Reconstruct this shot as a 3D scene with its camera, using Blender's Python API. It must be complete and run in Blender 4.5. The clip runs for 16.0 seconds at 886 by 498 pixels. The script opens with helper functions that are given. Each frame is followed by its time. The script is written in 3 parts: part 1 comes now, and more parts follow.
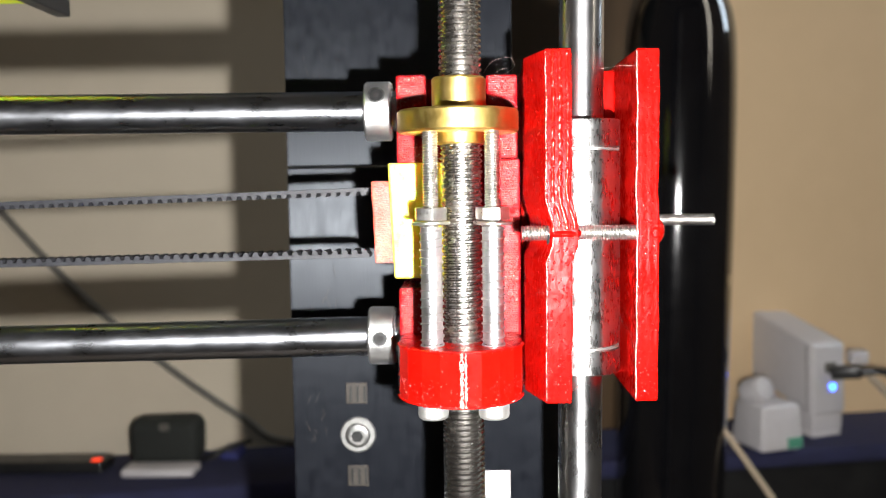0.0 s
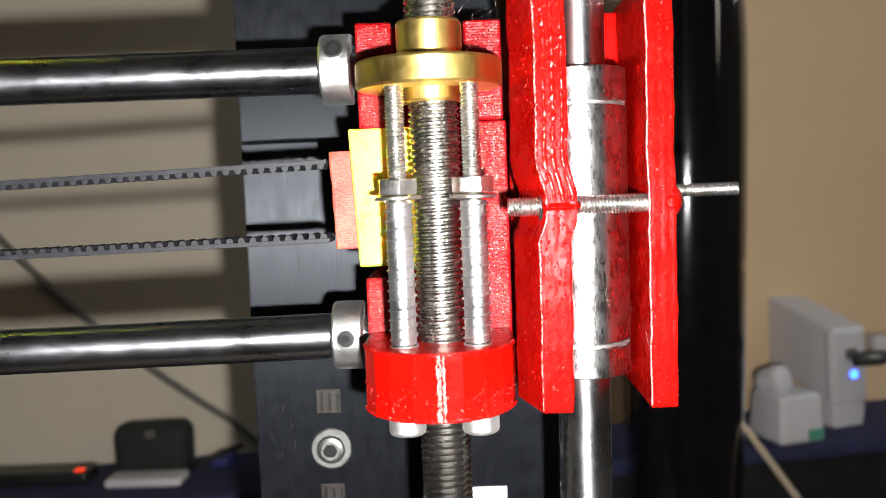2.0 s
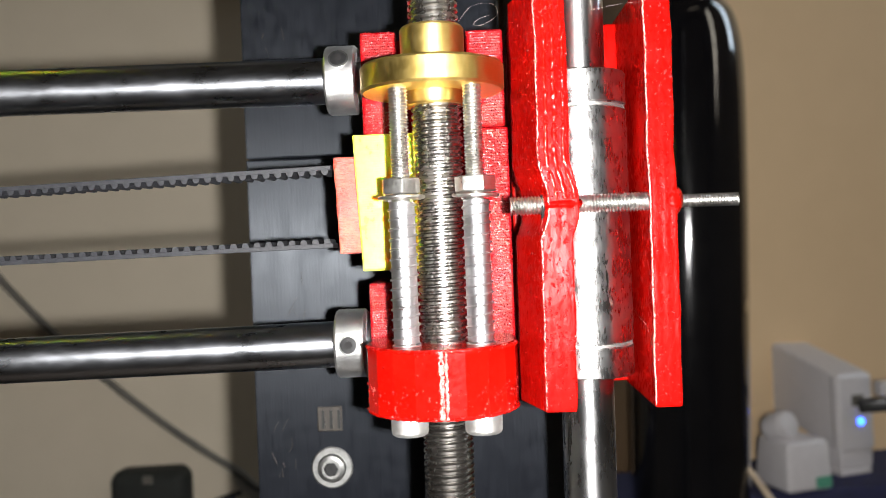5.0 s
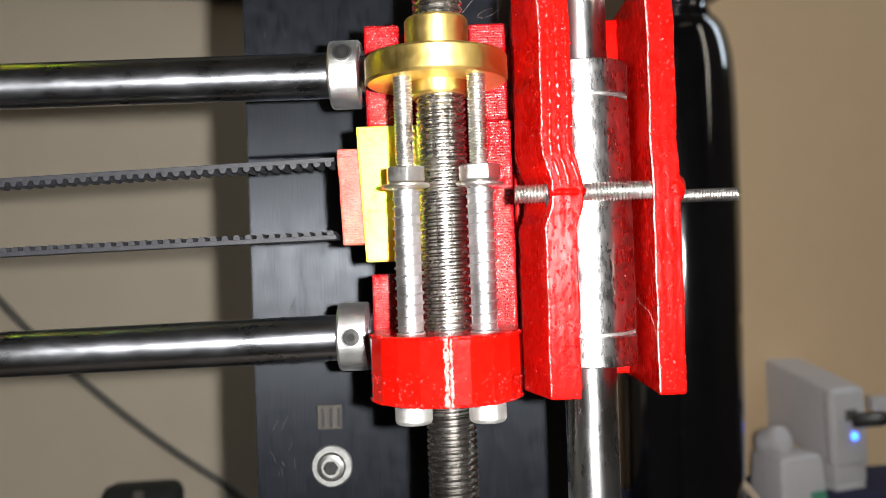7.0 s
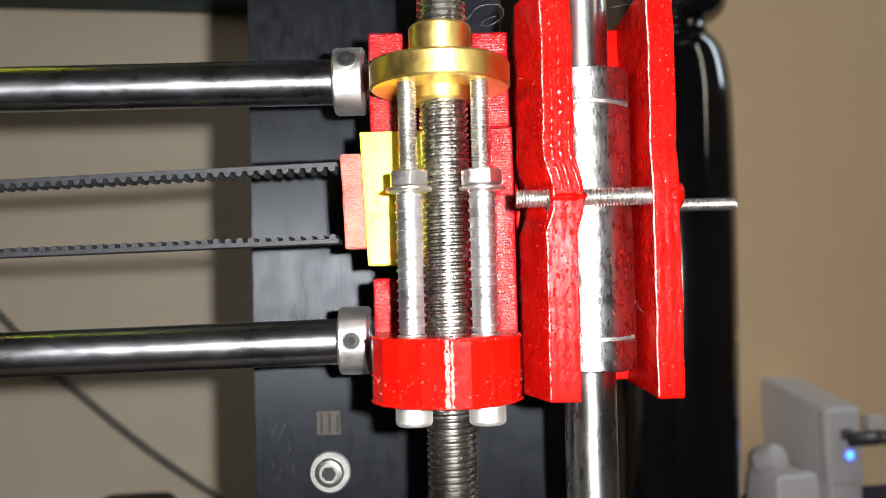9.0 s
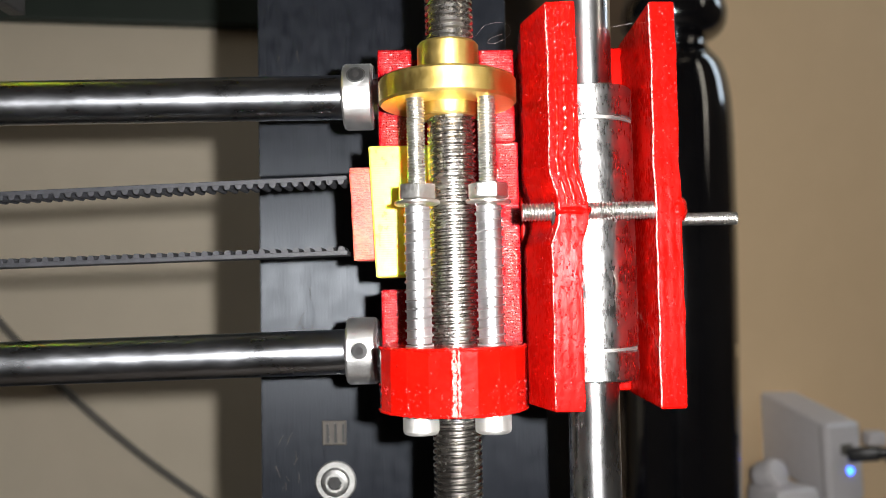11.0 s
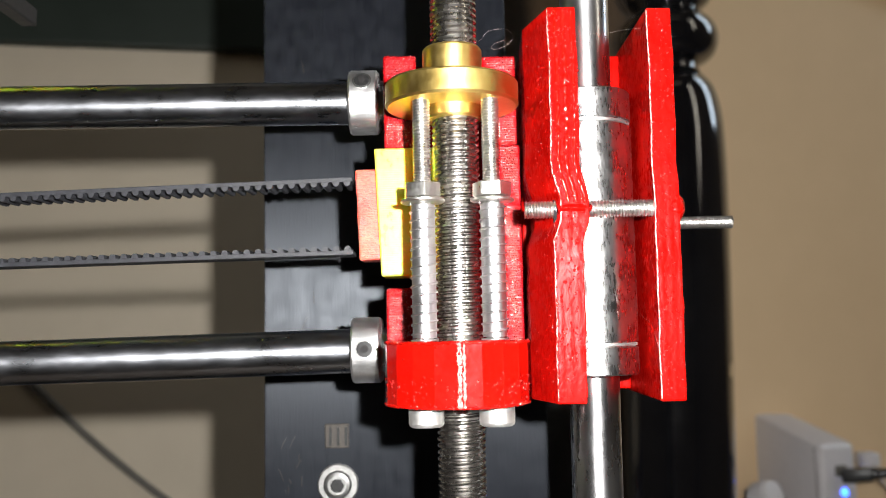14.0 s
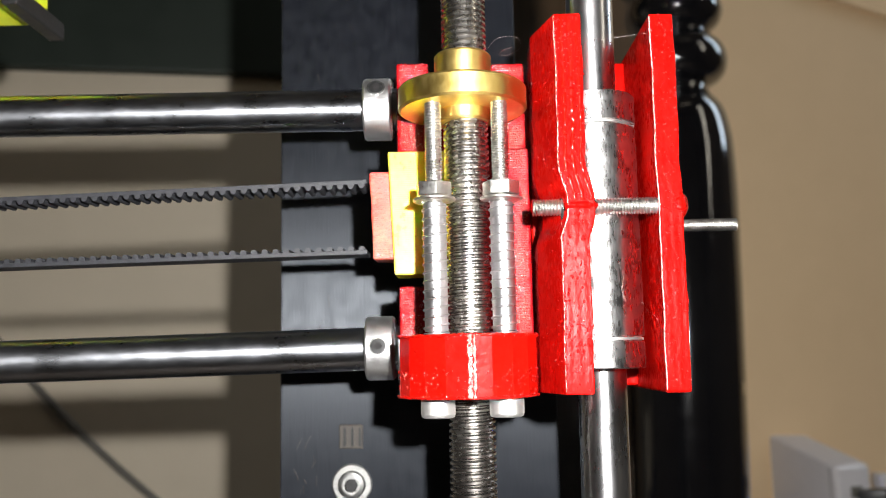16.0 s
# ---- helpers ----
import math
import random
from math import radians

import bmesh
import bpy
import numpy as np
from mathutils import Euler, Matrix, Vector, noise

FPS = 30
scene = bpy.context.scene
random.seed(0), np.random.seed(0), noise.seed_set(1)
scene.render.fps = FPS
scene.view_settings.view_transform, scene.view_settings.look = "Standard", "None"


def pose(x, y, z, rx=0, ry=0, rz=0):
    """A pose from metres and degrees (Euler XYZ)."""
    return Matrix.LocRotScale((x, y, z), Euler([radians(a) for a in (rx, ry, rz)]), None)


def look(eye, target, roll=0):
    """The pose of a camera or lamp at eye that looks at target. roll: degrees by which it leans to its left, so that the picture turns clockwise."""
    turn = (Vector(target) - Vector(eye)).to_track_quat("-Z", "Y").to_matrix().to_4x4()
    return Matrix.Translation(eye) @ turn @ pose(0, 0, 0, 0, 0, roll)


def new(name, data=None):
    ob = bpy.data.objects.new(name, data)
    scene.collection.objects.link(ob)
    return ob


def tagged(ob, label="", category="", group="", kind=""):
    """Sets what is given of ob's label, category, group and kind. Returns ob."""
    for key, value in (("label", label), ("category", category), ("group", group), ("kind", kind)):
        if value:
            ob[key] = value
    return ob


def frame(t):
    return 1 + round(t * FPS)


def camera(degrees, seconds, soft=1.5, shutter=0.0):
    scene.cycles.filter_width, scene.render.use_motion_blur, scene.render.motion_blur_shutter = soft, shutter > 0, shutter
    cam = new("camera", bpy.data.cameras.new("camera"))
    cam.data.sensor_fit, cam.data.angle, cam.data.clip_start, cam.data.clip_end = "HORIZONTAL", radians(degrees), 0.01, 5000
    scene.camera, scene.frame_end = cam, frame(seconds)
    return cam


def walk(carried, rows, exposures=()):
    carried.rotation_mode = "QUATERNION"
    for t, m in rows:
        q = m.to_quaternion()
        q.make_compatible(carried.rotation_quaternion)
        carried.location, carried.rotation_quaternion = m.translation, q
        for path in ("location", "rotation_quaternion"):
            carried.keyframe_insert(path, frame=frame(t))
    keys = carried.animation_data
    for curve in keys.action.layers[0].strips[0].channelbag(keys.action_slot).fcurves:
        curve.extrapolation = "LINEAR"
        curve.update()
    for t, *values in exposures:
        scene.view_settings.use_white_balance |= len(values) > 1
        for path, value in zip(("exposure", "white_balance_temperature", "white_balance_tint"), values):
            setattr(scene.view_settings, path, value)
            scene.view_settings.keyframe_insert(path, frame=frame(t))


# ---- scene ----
cam = camera(53.87, 16.0, soft=0.7)
PATH = [
    (0, (-0.00044, -0.16551, 0.02902), (-0.0387, 1.829, -0.1142), -0.76),
    (0.5, (-0.00466, -0.15655, 0.03573), (-0.0147, 1.838, -0.1117), -0.96),
    (1, (0.00758, -0.14075, 0.03076), (-0.0815, 1.851, -0.1276), -1.75),
    (1.5, (0.00308, -0.13708, 0.02516), (-0.0426, 1.8549, -0.1483), -1.83),
    (2, (0.0042, -0.13745, 0.02481), (-0.0467, 1.8557, -0.1331), -2.23),
    (2.5, (0.00365, -0.13754, 0.023), (-0.0435, 1.8579, -0.1038), -2.30),
    (3, (0.00264, -0.13827, 0.02295), (-0.0351, 1.8585, -0.0851), -2.16),
    (3.5, (0.0029, -0.13825, 0.02087), (-0.0365, 1.8595, -0.0653), -2.22),
    (4, (0.00375, -0.13818, 0.01862), (-0.0444, 1.8603, -0.0426), -2.27),
    (6.5, (0.0037, -0.13949, 0.01159), (-0.0431, 1.8598, 0.033), -2.01),
    (7, (0.0015, -0.13906, 0.01038), (-0.0258, 1.8605, 0.042), -2.05),
    (7.5, (0.00107, -0.13932, 0.0111), (-0.0202, 1.8602, 0.0508), -1.91),
    (8, (0.00095, -0.13958, 0.01066), (-0.02, 1.8597, 0.06), -1.88),
    (8.5, (0.00081, -0.13997, 0.00849), (-0.0182, 1.859, 0.0715), -1.66),
    (11, (-0.0006, -0.14331, 0.00751), (-0.0165, 1.8537, 0.115), -1.18),
    (11.5, (-0.00053, -0.14466, 0.00737), (-0.0265, 1.8516, 0.1263), -1.28),
    (12, (-0.00029, -0.14517, 0.00632), (-0.0364, 1.8508, 0.1282), -1.45),
    (12.5, (-0.00081, -0.14451, 0.00498), (-0.0305, 1.8513, 0.1302), -1.45),
    (13, (-0.00278, -0.14423, 0.00365), (-0.0043, 1.8503, 0.151), -1.18),
    (13.5, (-0.00185, -0.14585, 0.00322), (-0.0096, 1.8479, 0.1606), -1.15),
    (14, (-0.00273, -0.14656, 0.00199), (0.0007, 1.8457, 0.1778), -1.14),
    (14.5, (-0.00148, -0.14908, 0.0013), (-0.0191, 1.8408, 0.2019), -1.06),
    (15, (-0.00229, -0.14951, -0.00043), (-0.0135, 1.8384, 0.2185), -0.99),
    (15.5, (-0.00155, -0.15057, -0.00167), (-0.0259, 1.8366, 0.2235), -0.99),
    (16, (-0.0024, -0.15097, -0.00383), (-0.029, 1.8341, 0.2386), -1.14),
]
walk(cam, [(t, look(eye, target, roll)) for t, eye, target, roll in PATH],
     [(0, 0.44), (0.5, 0.44), (1, 0.22), (1.5, 0.0), (8.5, 0.0), (16, 0.07)])
cam.data.dof.use_dof = True
cam.data.dof.focus_distance = 0.143
cam.data.dof.aperture_fstop = 26.0

# ---- light: the flash beside the lens, and the dim room ----
MM = 0.001
flash = new("flash_lamp", bpy.data.lights.new("flash_lamp", "POINT"))
flash.data.energy, flash.data.shadow_soft_size, flash.data.color = 4.5, 0.0024, (1.0, 0.98, 0.965)
flash.location = (0.0160, -0.146, 0.0125)
bulb = new("ceiling_bulb", bpy.data.lights.new("ceiling_bulb", "AREA"))
bulb.data.shape, bulb.data.size, bulb.data.size_y = "RECTANGLE", 0.6, 0.08
bulb.data.energy, bulb.data.color = 0.12, (1.0, 0.86, 0.66)
bulb.matrix_world = look((0.35, -0.75, 1.54), (0.1, 0.1, 0.0))
# two unseen tall lamps, added to draw upright streaks on the lacquered post
streak_warm = new("warm_streak_lamp", bpy.data.lights.new("warm_streak_lamp", "AREA"))
streak_warm.data.shape, streak_warm.data.size, streak_warm.data.size_y = "RECTANGLE", 0.08, 1.3
streak_warm.data.energy, streak_warm.data.color = 2.2, (1.0, 0.92, 0.78)
streak_warm.matrix_world = look((1.05, -0.55, 0.56), (0.12, 0.30, 0.15))
cool_streak_lamp = new("cool_streak_lamp", bpy.data.lights.new("cool_streak_lamp", "AREA"))
cool_streak_lamp.data.shape, cool_streak_lamp.data.size, cool_streak_lamp.data.size_y = "RECTANGLE", 0.15, 1.2
cool_streak_lamp.data.energy, cool_streak_lamp.data.color = 4.5, (0.75, 0.87, 1.0)
cool_streak_lamp.matrix_world = look((1.06, 0.36, 0.50), (0.12, 0.325, 0.20))
world = bpy.data.worlds.new("room_air")
scene.world = world
world.use_nodes = True
world.node_tree.nodes["Background"].inputs["Color"].default_value = (0.9, 0.8, 0.65, 1)
world.node_tree.nodes["Background"].inputs["Strength"].default_value = 0.001


# ---- materials ----
def material(name, color, rough=0.5, metal=0.0, second=None, grain=800.0, stretch=(1, 1, 1), bump=0.2, depth=0.0001,
             layer_axis="", layer=0.0003, layer_bump=0.0, speck=0.0, speck_scale=2200.0, glow=0.0, rough_var=0.1, sss=0.0, coat=0.0, ior=1.5, aniso=0.0, aniso_axis="Z", speck_pick=0.72, aniso_turn=0.25, gleam=(1, 1, 1)):
    m = bpy.data.materials.new(name)
    m.use_nodes = True
    nt = m.node_tree
    n, l = nt.nodes, nt.links
    b = n["Principled BSDF"]
    b.inputs["Metallic"].default_value = metal
    b.inputs["IOR"].default_value = ior
    b.inputs["Specular Tint"].default_value = (*gleam, 1)
    b.inputs["Coat Weight"].default_value = coat
    b.inputs["Coat Roughness"].default_value = 0.08
    if aniso:
        # ground marks run round the axis and stretch the gloss along it
        tg = n.new("ShaderNodeTangent")
        tg.direction_type, tg.axis = "RADIAL", aniso_axis
        l.new(tg.outputs["Tangent"], b.inputs["Tangent"])
        b.inputs["Anisotropic"].default_value, b.inputs["Anisotropic Rotation"].default_value = aniso, aniso_turn
    if sss:
        b.inputs["Subsurface Weight"].default_value = sss
        b.inputs["Subsurface Radius"].default_value = (1.0, 0.5 if second and second[1] > 0.1 else 0.12, 0.08)
        b.inputs["Subsurface Scale"].default_value = 0.0018
    tc = n.new("ShaderNodeTexCoord")
    mp = n.new("ShaderNodeMapping")
    mp.inputs["Scale"].default_value = stretch
    l.new(tc.outputs["Object"], mp.inputs["Vector"])
    fine = n.new("ShaderNodeTexNoise")
    fine.inputs["Scale"].default_value, fine.inputs["Detail"].default_value = grain, 4
    l.new(mp.outputs["Vector"], fine.inputs["Vector"])
    wide = n.new("ShaderNodeTexNoise")
    wide.inputs["Scale"].default_value, wide.inputs["Detail"].default_value = grain * 0.13, 3
    l.new(tc.outputs["Object"], wide.inputs["Vector"])
    mixed = n.new("ShaderNodeMath")
    mixed.operation = "MULTIPLY_ADD"
    mixed.inputs[1].default_value = 0.5
    half = n.new("ShaderNodeMath")
    half.operation = "MULTIPLY"
    half.inputs[1].default_value = 0.5
    l.new(wide.outputs["Fac"], half.inputs[0])
    l.new(fine.outputs["Fac"], mixed.inputs[0])
    l.new(half.outputs[0], mixed.inputs[2])
    ramp = n.new("ShaderNodeValToRGB")
    ramp.color_ramp.elements[0].position, ramp.color_ramp.elements[1].position = 0.35, 0.65
    ramp.color_ramp.elements[0].color = (*color, 1)
    ramp.color_ramp.elements[1].color = (*(second or color), 1)
    l.new(mixed.outputs[0], ramp.inputs["Fac"])
    l.new(ramp.outputs["Color"], b.inputs["Base Color"])
    span = n.new("ShaderNodeMapRange")
    span.inputs["To Min"].default_value, span.inputs["To Max"].default_value = max(0.03, rough - rough_var), rough + rough_var
    span.inputs["From Min"].default_value, span.inputs["From Max"].default_value = 0.3, 0.7
    l.new(mixed.outputs[0], span.inputs["Value"])
    l.new(span.outputs["Result"], b.inputs["Roughness"])
    bm1 = n.new("ShaderNodeBump")
    bm1.inputs["Strength"].default_value, bm1.inputs["Distance"].default_value = bump, depth
    l.new(fine.outputs["Fac"], bm1.inputs["Height"])
    last = bm1
    if layer_bump:
        w = n.new("ShaderNodeTexWave")
        w.bands_direction = layer_axis
        w.inputs["Scale"].default_value = 2 * math.pi / (20 * layer)
        w.inputs["Distortion"].default_value, w.inputs["Detail"].default_value, w.inputs["Detail Scale"].default_value = 1.6, 2, 0.35
        l.new(tc.outputs["Object"], w.inputs["Vector"])
        bm2 = n.new("ShaderNodeBump")
        bm2.inputs["Strength"].default_value, bm2.inputs["Distance"].default_value = layer_bump, 0.00012
        l.new(w.outputs["Fac"], bm2.inputs["Height"])
        l.new(last.outputs["Normal"], bm2.inputs["Normal"])
        last = bm2
    if speck:
        v = n.new("ShaderNodeTexVoronoi")
        v.inputs["Scale"].default_value = speck_scale
        l.new(tc.outputs["Object"], v.inputs["Vector"])
        r2 = n.new("ShaderNodeMapRange")
        r2.inputs["From Min"].default_value, r2.inputs["From Max"].default_value = 0.0, 0.38
        r2.inputs["To Min"].default_value, r2.inputs["To Max"].default_value = 1.0, 0.0
        l.new(v.outputs["Distance"], r2.inputs["Value"])
        # only some of the cells carry a blob
        pick = n.new("ShaderNodeMath")
        pick.operation = "GREATER_THAN"
        pick.inputs[1].default_value = speck_pick
        l.new(v.outputs["Color"], pick.inputs[0])
        both = n.new("ShaderNodeMath")
        both.operation = "MULTIPLY"
        l.new(r2.outputs["Result"], both.inputs[0])
        l.new(pick.outputs[0], both.inputs[1])
        bm3 = n.new("ShaderNodeBump")
        bm3.inputs["Strength"].default_value, bm3.inputs["Distance"].default_value = speck, 0.00014
        l.new(both.outputs[0], bm3.inputs["Height"])
        l.new(last.outputs["Normal"], bm3.inputs["Normal"])
        last = bm3
    l.new(last.outputs["Normal"], b.inputs["Normal"])
    if glow:
        b.inputs["Emission Color"].default_value = (*color, 1)
        b.inputs["Emission Strength"].default_value = glow
    return m


red_block = material("red_print_block", (0.21, 0.0010, 0.0030), 0.19, 0, (0.29, 0.0020, 0.0044), 1900, (1.4, 1, 1.4), bump=0.9, depth=0.00015, layer_axis="Z", layer=0.00045, layer_bump=0.30, speck=0.9, speck_scale=2300, speck_pick=0.35, sss=0.12, ior=1.36, rough_var=0.06)
red_ring = material("red_print_ring", (0.32, 0.0026, 0.0010), 0.18, 0, (0.40, 0.0040, 0.0016), 1300, bump=0.25, depth=0.00014, speck=1.0, speck_scale=1300, speck_pick=0.80, sss=0.2, ior=1.36, rough_var=0.05)
red_clamp = material("red_print_clamp", (0.27, 0.0020, 0.0012), 0.28, 0, (0.35, 0.0032, 0.0018), 1300, (1, 1, 0.6), bump=0.50, depth=0.00018, layer_axis="X", layer=0.0015, layer_bump=0.15, speck=0.9, speck_scale=1500, speck_pick=0.80, sss=0.2, ior=1.12, rough_var=0.08)
red_drop = material("red_print_drop", (0.28, 0.0020, 0.0016), 0.27, 0, (0.36, 0.0030, 0.0024), 2000, bump=0.05, ior=1.8, rough_var=0.05)
red_pad_mat = material("faded_red_print", (0.60, 0.06, 0.045), 0.4, 0, (0.70, 0.15, 0.10), 1400, (1, 1, 2), bump=1.0, depth=0.0003, layer_axis="Z", layer=0.0004, layer_bump=0.25, sss=0.3)
yellow_mat = material("yellow_print", (0.97, 0.87, 0.07), 0.34, 0, (0.98, 0.90, 0.11), 900, bump=0.15, layer_axis="Z", layer=0.0004, layer_bump=0.12, sss=0.5)
lime_mat = material("lime_print", (0.55, 0.62, 0.02), 0.4, 0, (0.62, 0.68, 0.04), 700, bump=0.15, layer_axis="Z", layer=0.0004, layer_bump=0.15, sss=0.4)
steel_screw = material("stainless_thread", (0.38, 0.362, 0.34), 0.26, 1, (0.47, 0.448, 0.42), 700, bump=0.02, depth=0.00003, rough_var=0.05)
steel_small = material("zinc_plated_steel", (0.62, 0.61, 0.58), 0.33, 1, (0.74, 0.73, 0.70), 1800, bump=0.05, depth=0.00004)
spring_mat = material("spring_wire", (0.62, 0.62, 0.63), 0.36, 1, (0.72, 0.72, 0.73), 1800, bump=0.1, depth=0.00004)
chrome_x = material("hardened_rod_dark", (0.46, 0.48, 0.51), 0.31, 1, (0.54, 0.56, 0.60), 900, (0.4, 1, 1), bump=0.10, depth=0.00003, rough_var=0.07, aniso=0.70, aniso_axis="X", speck=0.25, speck_scale=700, speck_pick=0.93)
chrome_z = material("polished_rod", (0.58, 0.58, 0.59), 0.29, 1, (0.66, 0.66, 0.66), 900, (1, 1, 0.2), bump=0.05, depth=0.00003, rough_var=0.06, aniso=0.6, aniso_axis="Z")
bearing_mat = material("bearing_steel", (0.62, 0.615, 0.61), 0.29, 1, (0.71, 0.705, 0.70), 2600, (1, 1, 0.25), bump=0.22, depth=0.00004, rough_var=0.10, aniso=0.5, aniso_axis="Z")
groove_mat = material("bearing_groove", (0.26, 0.25, 0.24), 0.6, 1, (0.40, 0.39, 0.37), 1500, bump=0.3, depth=0.00008)
collar_mat = material("bead_blasted_aluminium", (0.92, 0.92, 0.91), 0.39, 1, (0.98, 0.98, 0.97), 3200, bump=0.45, depth=0.00007)
brass_mat = material("brass", (0.76, 0.53, 0.14), 0.41, 1, (0.84, 0.63, 0.22), 900, (1, 1, 0.8), bump=0.30, depth=0.00006, rough_var=0.09, aniso=0.4, aniso_axis="Z")
head_mat = material("satin_screw_head", (0.74, 0.73, 0.70), 0.50, 1, (0.82, 0.81, 0.78), 1800, bump=0.15, depth=0.00005)
# pale pink puts the glint along clamp edges and seam into the colour
glint_bead = material("pale_glint_bead", (0.52, 0.13, 0.11), 0.26, 0, (0.66, 0.26, 0.23), 1800, bump=0.35, depth=0.00006, ior=1.7, rough_var=0.06)
black_steel = material("black_oxide", (0.010, 0.010, 0.010), 0.5, 0.0, (0.022, 0.022, 0.022), 1500, ior=1.3)
dull_steel = material("dull_zinc", (0.20, 0.20, 0.195), 0.48, 1, (0.30, 0.30, 0.29), 1500, bump=0.3, depth=0.00006)
# black for solid discs at hole and socket; their inner shade is colour
hole_mat = material("dark_hole", (0.008, 0.007, 0.007), 0.9)
# the bluish gleam puts the cool reflected light into the plate's tint
plate_mat = material("black_anodised_plate", (0.0035, 0.004, 0.006), 0.50, 0, (0.008, 0.009, 0.012), 2400, (1, 1, 0.07), bump=0.55, depth=0.00008, rough_var=0.10, ior=1.48, aniso=0.85, aniso_turn=0.0, gleam=(0.85, 0.92, 1.0))
stamp_mat = material("bare_metal_mark", (0.020, 0.017, 0.014), 0.6, 0.3, (0.045, 0.038, 0.03), 1500, (1, 1, 0.3), bump=0.5)
belt_mat = material("belt_rubber", (0.010, 0.0105, 0.013), 0.6, 0, (0.024, 0.025, 0.030), 2500, bump=0.9, depth=0.0001)
label_mat = material("white_label", (0.80, 0.80, 0.78), 0.5, 0, (0.84, 0.84, 0.82), 500, bump=0.05)
ink_mat = material("label_ink", (0.05, 0.05, 0.06), 0.6)
wall_mat = material("beige_wall_paint", (0.75, 0.545, 0.318), 0.7, 0, (0.785, 0.575, 0.342), 45, bump=0.1, depth=0.0004, rough_var=0.05)
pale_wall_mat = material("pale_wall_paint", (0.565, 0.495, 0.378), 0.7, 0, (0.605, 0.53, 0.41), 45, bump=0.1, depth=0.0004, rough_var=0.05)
# for the unseen walls and ceiling: kept dark to limit bounce and reflections
far_wall_mat = material("unseen_dark_wall", (0.10, 0.08, 0.06), 0.8, 0, (0.13, 0.10, 0.075), 45, bump=0.1, depth=0.0004)
green_mat = material("dark_green_board", (0.010, 0.018, 0.012), 0.6, 0, (0.015, 0.024, 0.017), 60, bump=0.1)
lacquer_mat = material("black_lacquer", (0.004, 0.004, 0.005), 0.10, 0, (0.007, 0.007, 0.008), 120, bump=0.03, depth=0.0002, rough_var=0.03, coat=1.0, ior=1.55)
chip_mat = material("bare_wood_chip", (0.45, 0.32, 0.18), 0.6, 0, (0.55, 0.42, 0.25), 900)
cloth_mat = material("navy_cloth", (0.016, 0.018, 0.052), 0.9, 0, (0.026, 0.028, 0.08), 900, bump=0.8, depth=0.0004)
adapter_mat = material("white_abs", (0.60, 0.575, 0.58), 0.4, 0, (0.64, 0.615, 0.62), 200, bump=0.05)
pouch_mat = material("black_pouch_fabric", (0.012, 0.014, 0.012), 0.8, 0, (0.022, 0.025, 0.022), 900, bump=0.6, depth=0.0003)
black_plastic = material("black_plastic", (0.012, 0.012, 0.013), 0.4, 0, (0.02, 0.02, 0.02), 700)
grey_cable = material("grey_cable", (0.10, 0.09, 0.08), 0.55, 0, (0.13, 0.12, 0.10), 400)
tan_cable = material("tan_cable", (0.45, 0.36, 0.26), 0.55, 0, (0.52, 0.42, 0.30), 400)
red_plug = material("red_connector", (0.45, 0.03, 0.04), 0.5, 0, (0.5, 0.05, 0.05), 400)
green_tag = material("green_sticker", (0.08, 0.30, 0.20), 0.6, 0, (0.10, 0.34, 0.23), 400)
blue_box_mat = material("blue_card", (0.02, 0.025, 0.12), 0.6, 0, (0.025, 0.03, 0.15), 300)
led_blue = material("blue_led", (0.02, 0.10, 1.0), 0.4, glow=12.0)
led_red = material("red_switch_light", (1.0, 0.05, 0.01), 0.4, glow=1.0)
string_mat = material("clear_filament_hair", (0.55, 0.40, 0.36), 0.3, 0, (0.7, 0.6, 0.55), 600)
panel_mat = material("dark_brown_panel", (0.065, 0.036, 0.014), 0.5, 0, (0.095, 0.054, 0.022), 160, (1, 1, 0.08), bump=0.2, depth=0.0003)
floor_mat = material("brown_floor", (0.055, 0.042, 0.032), 0.5, 0, (0.08, 0.06, 0.045), 30, bump=0.1)


# ---- building helpers ----
def link_mesh(name, bm, mat, smooth=True):
    me = bpy.data.meshes.new(name)
    bm.normal_update()
    bm.to_mesh(me)
    bm.free()
    me.materials.append(mat)
    if smooth:
        me.shade_smooth()
        if smooth != "all":
            me.set_sharp_from_angle(angle=radians(17))
    return new(name, me)


def part(name, bm, mat, parent, label="", smooth=True):
    ob = link_mesh(name, bm, mat, smooth)
    ob.parent = parent
    if label:
        tagged(ob, label)
    return ob


def thing(name, label, category, group="", kind=""):
    return tagged(new(name), label, category, group, kind)


def solo(name, bm, mat, label, category, group="", kind="", smooth=True):
    return tagged(link_mesh(name, bm, mat, smooth), label, category, group, kind)


def bevelled(bm, width, segs=2, angle=40):
    if width:
        edges = [e for e in bm.edges if len(e.link_faces) == 2 and e.calc_face_angle(0) > radians(angle)]
        bmesh.ops.bevel(bm, geom=edges, offset=width, segments=segs, affect="EDGES", profile=0.5, clamp_overlap=True)
    return bm


def box(x0, x1, y0, y1, z0, z1, bev=0.0, segs=2):
    bm = bmesh.new()
    bmesh.ops.create_cube(bm, size=1)
    for v in bm.verts:
        v.co = Vector(((x0 + x1) / 2 + v.co.x * (x1 - x0), (y0 + y1) / 2 + v.co.y * (y1 - y0), (z0 + z1) / 2 + v.co.z * (z1 - z0)))
    return bevelled(bm, bev, segs)


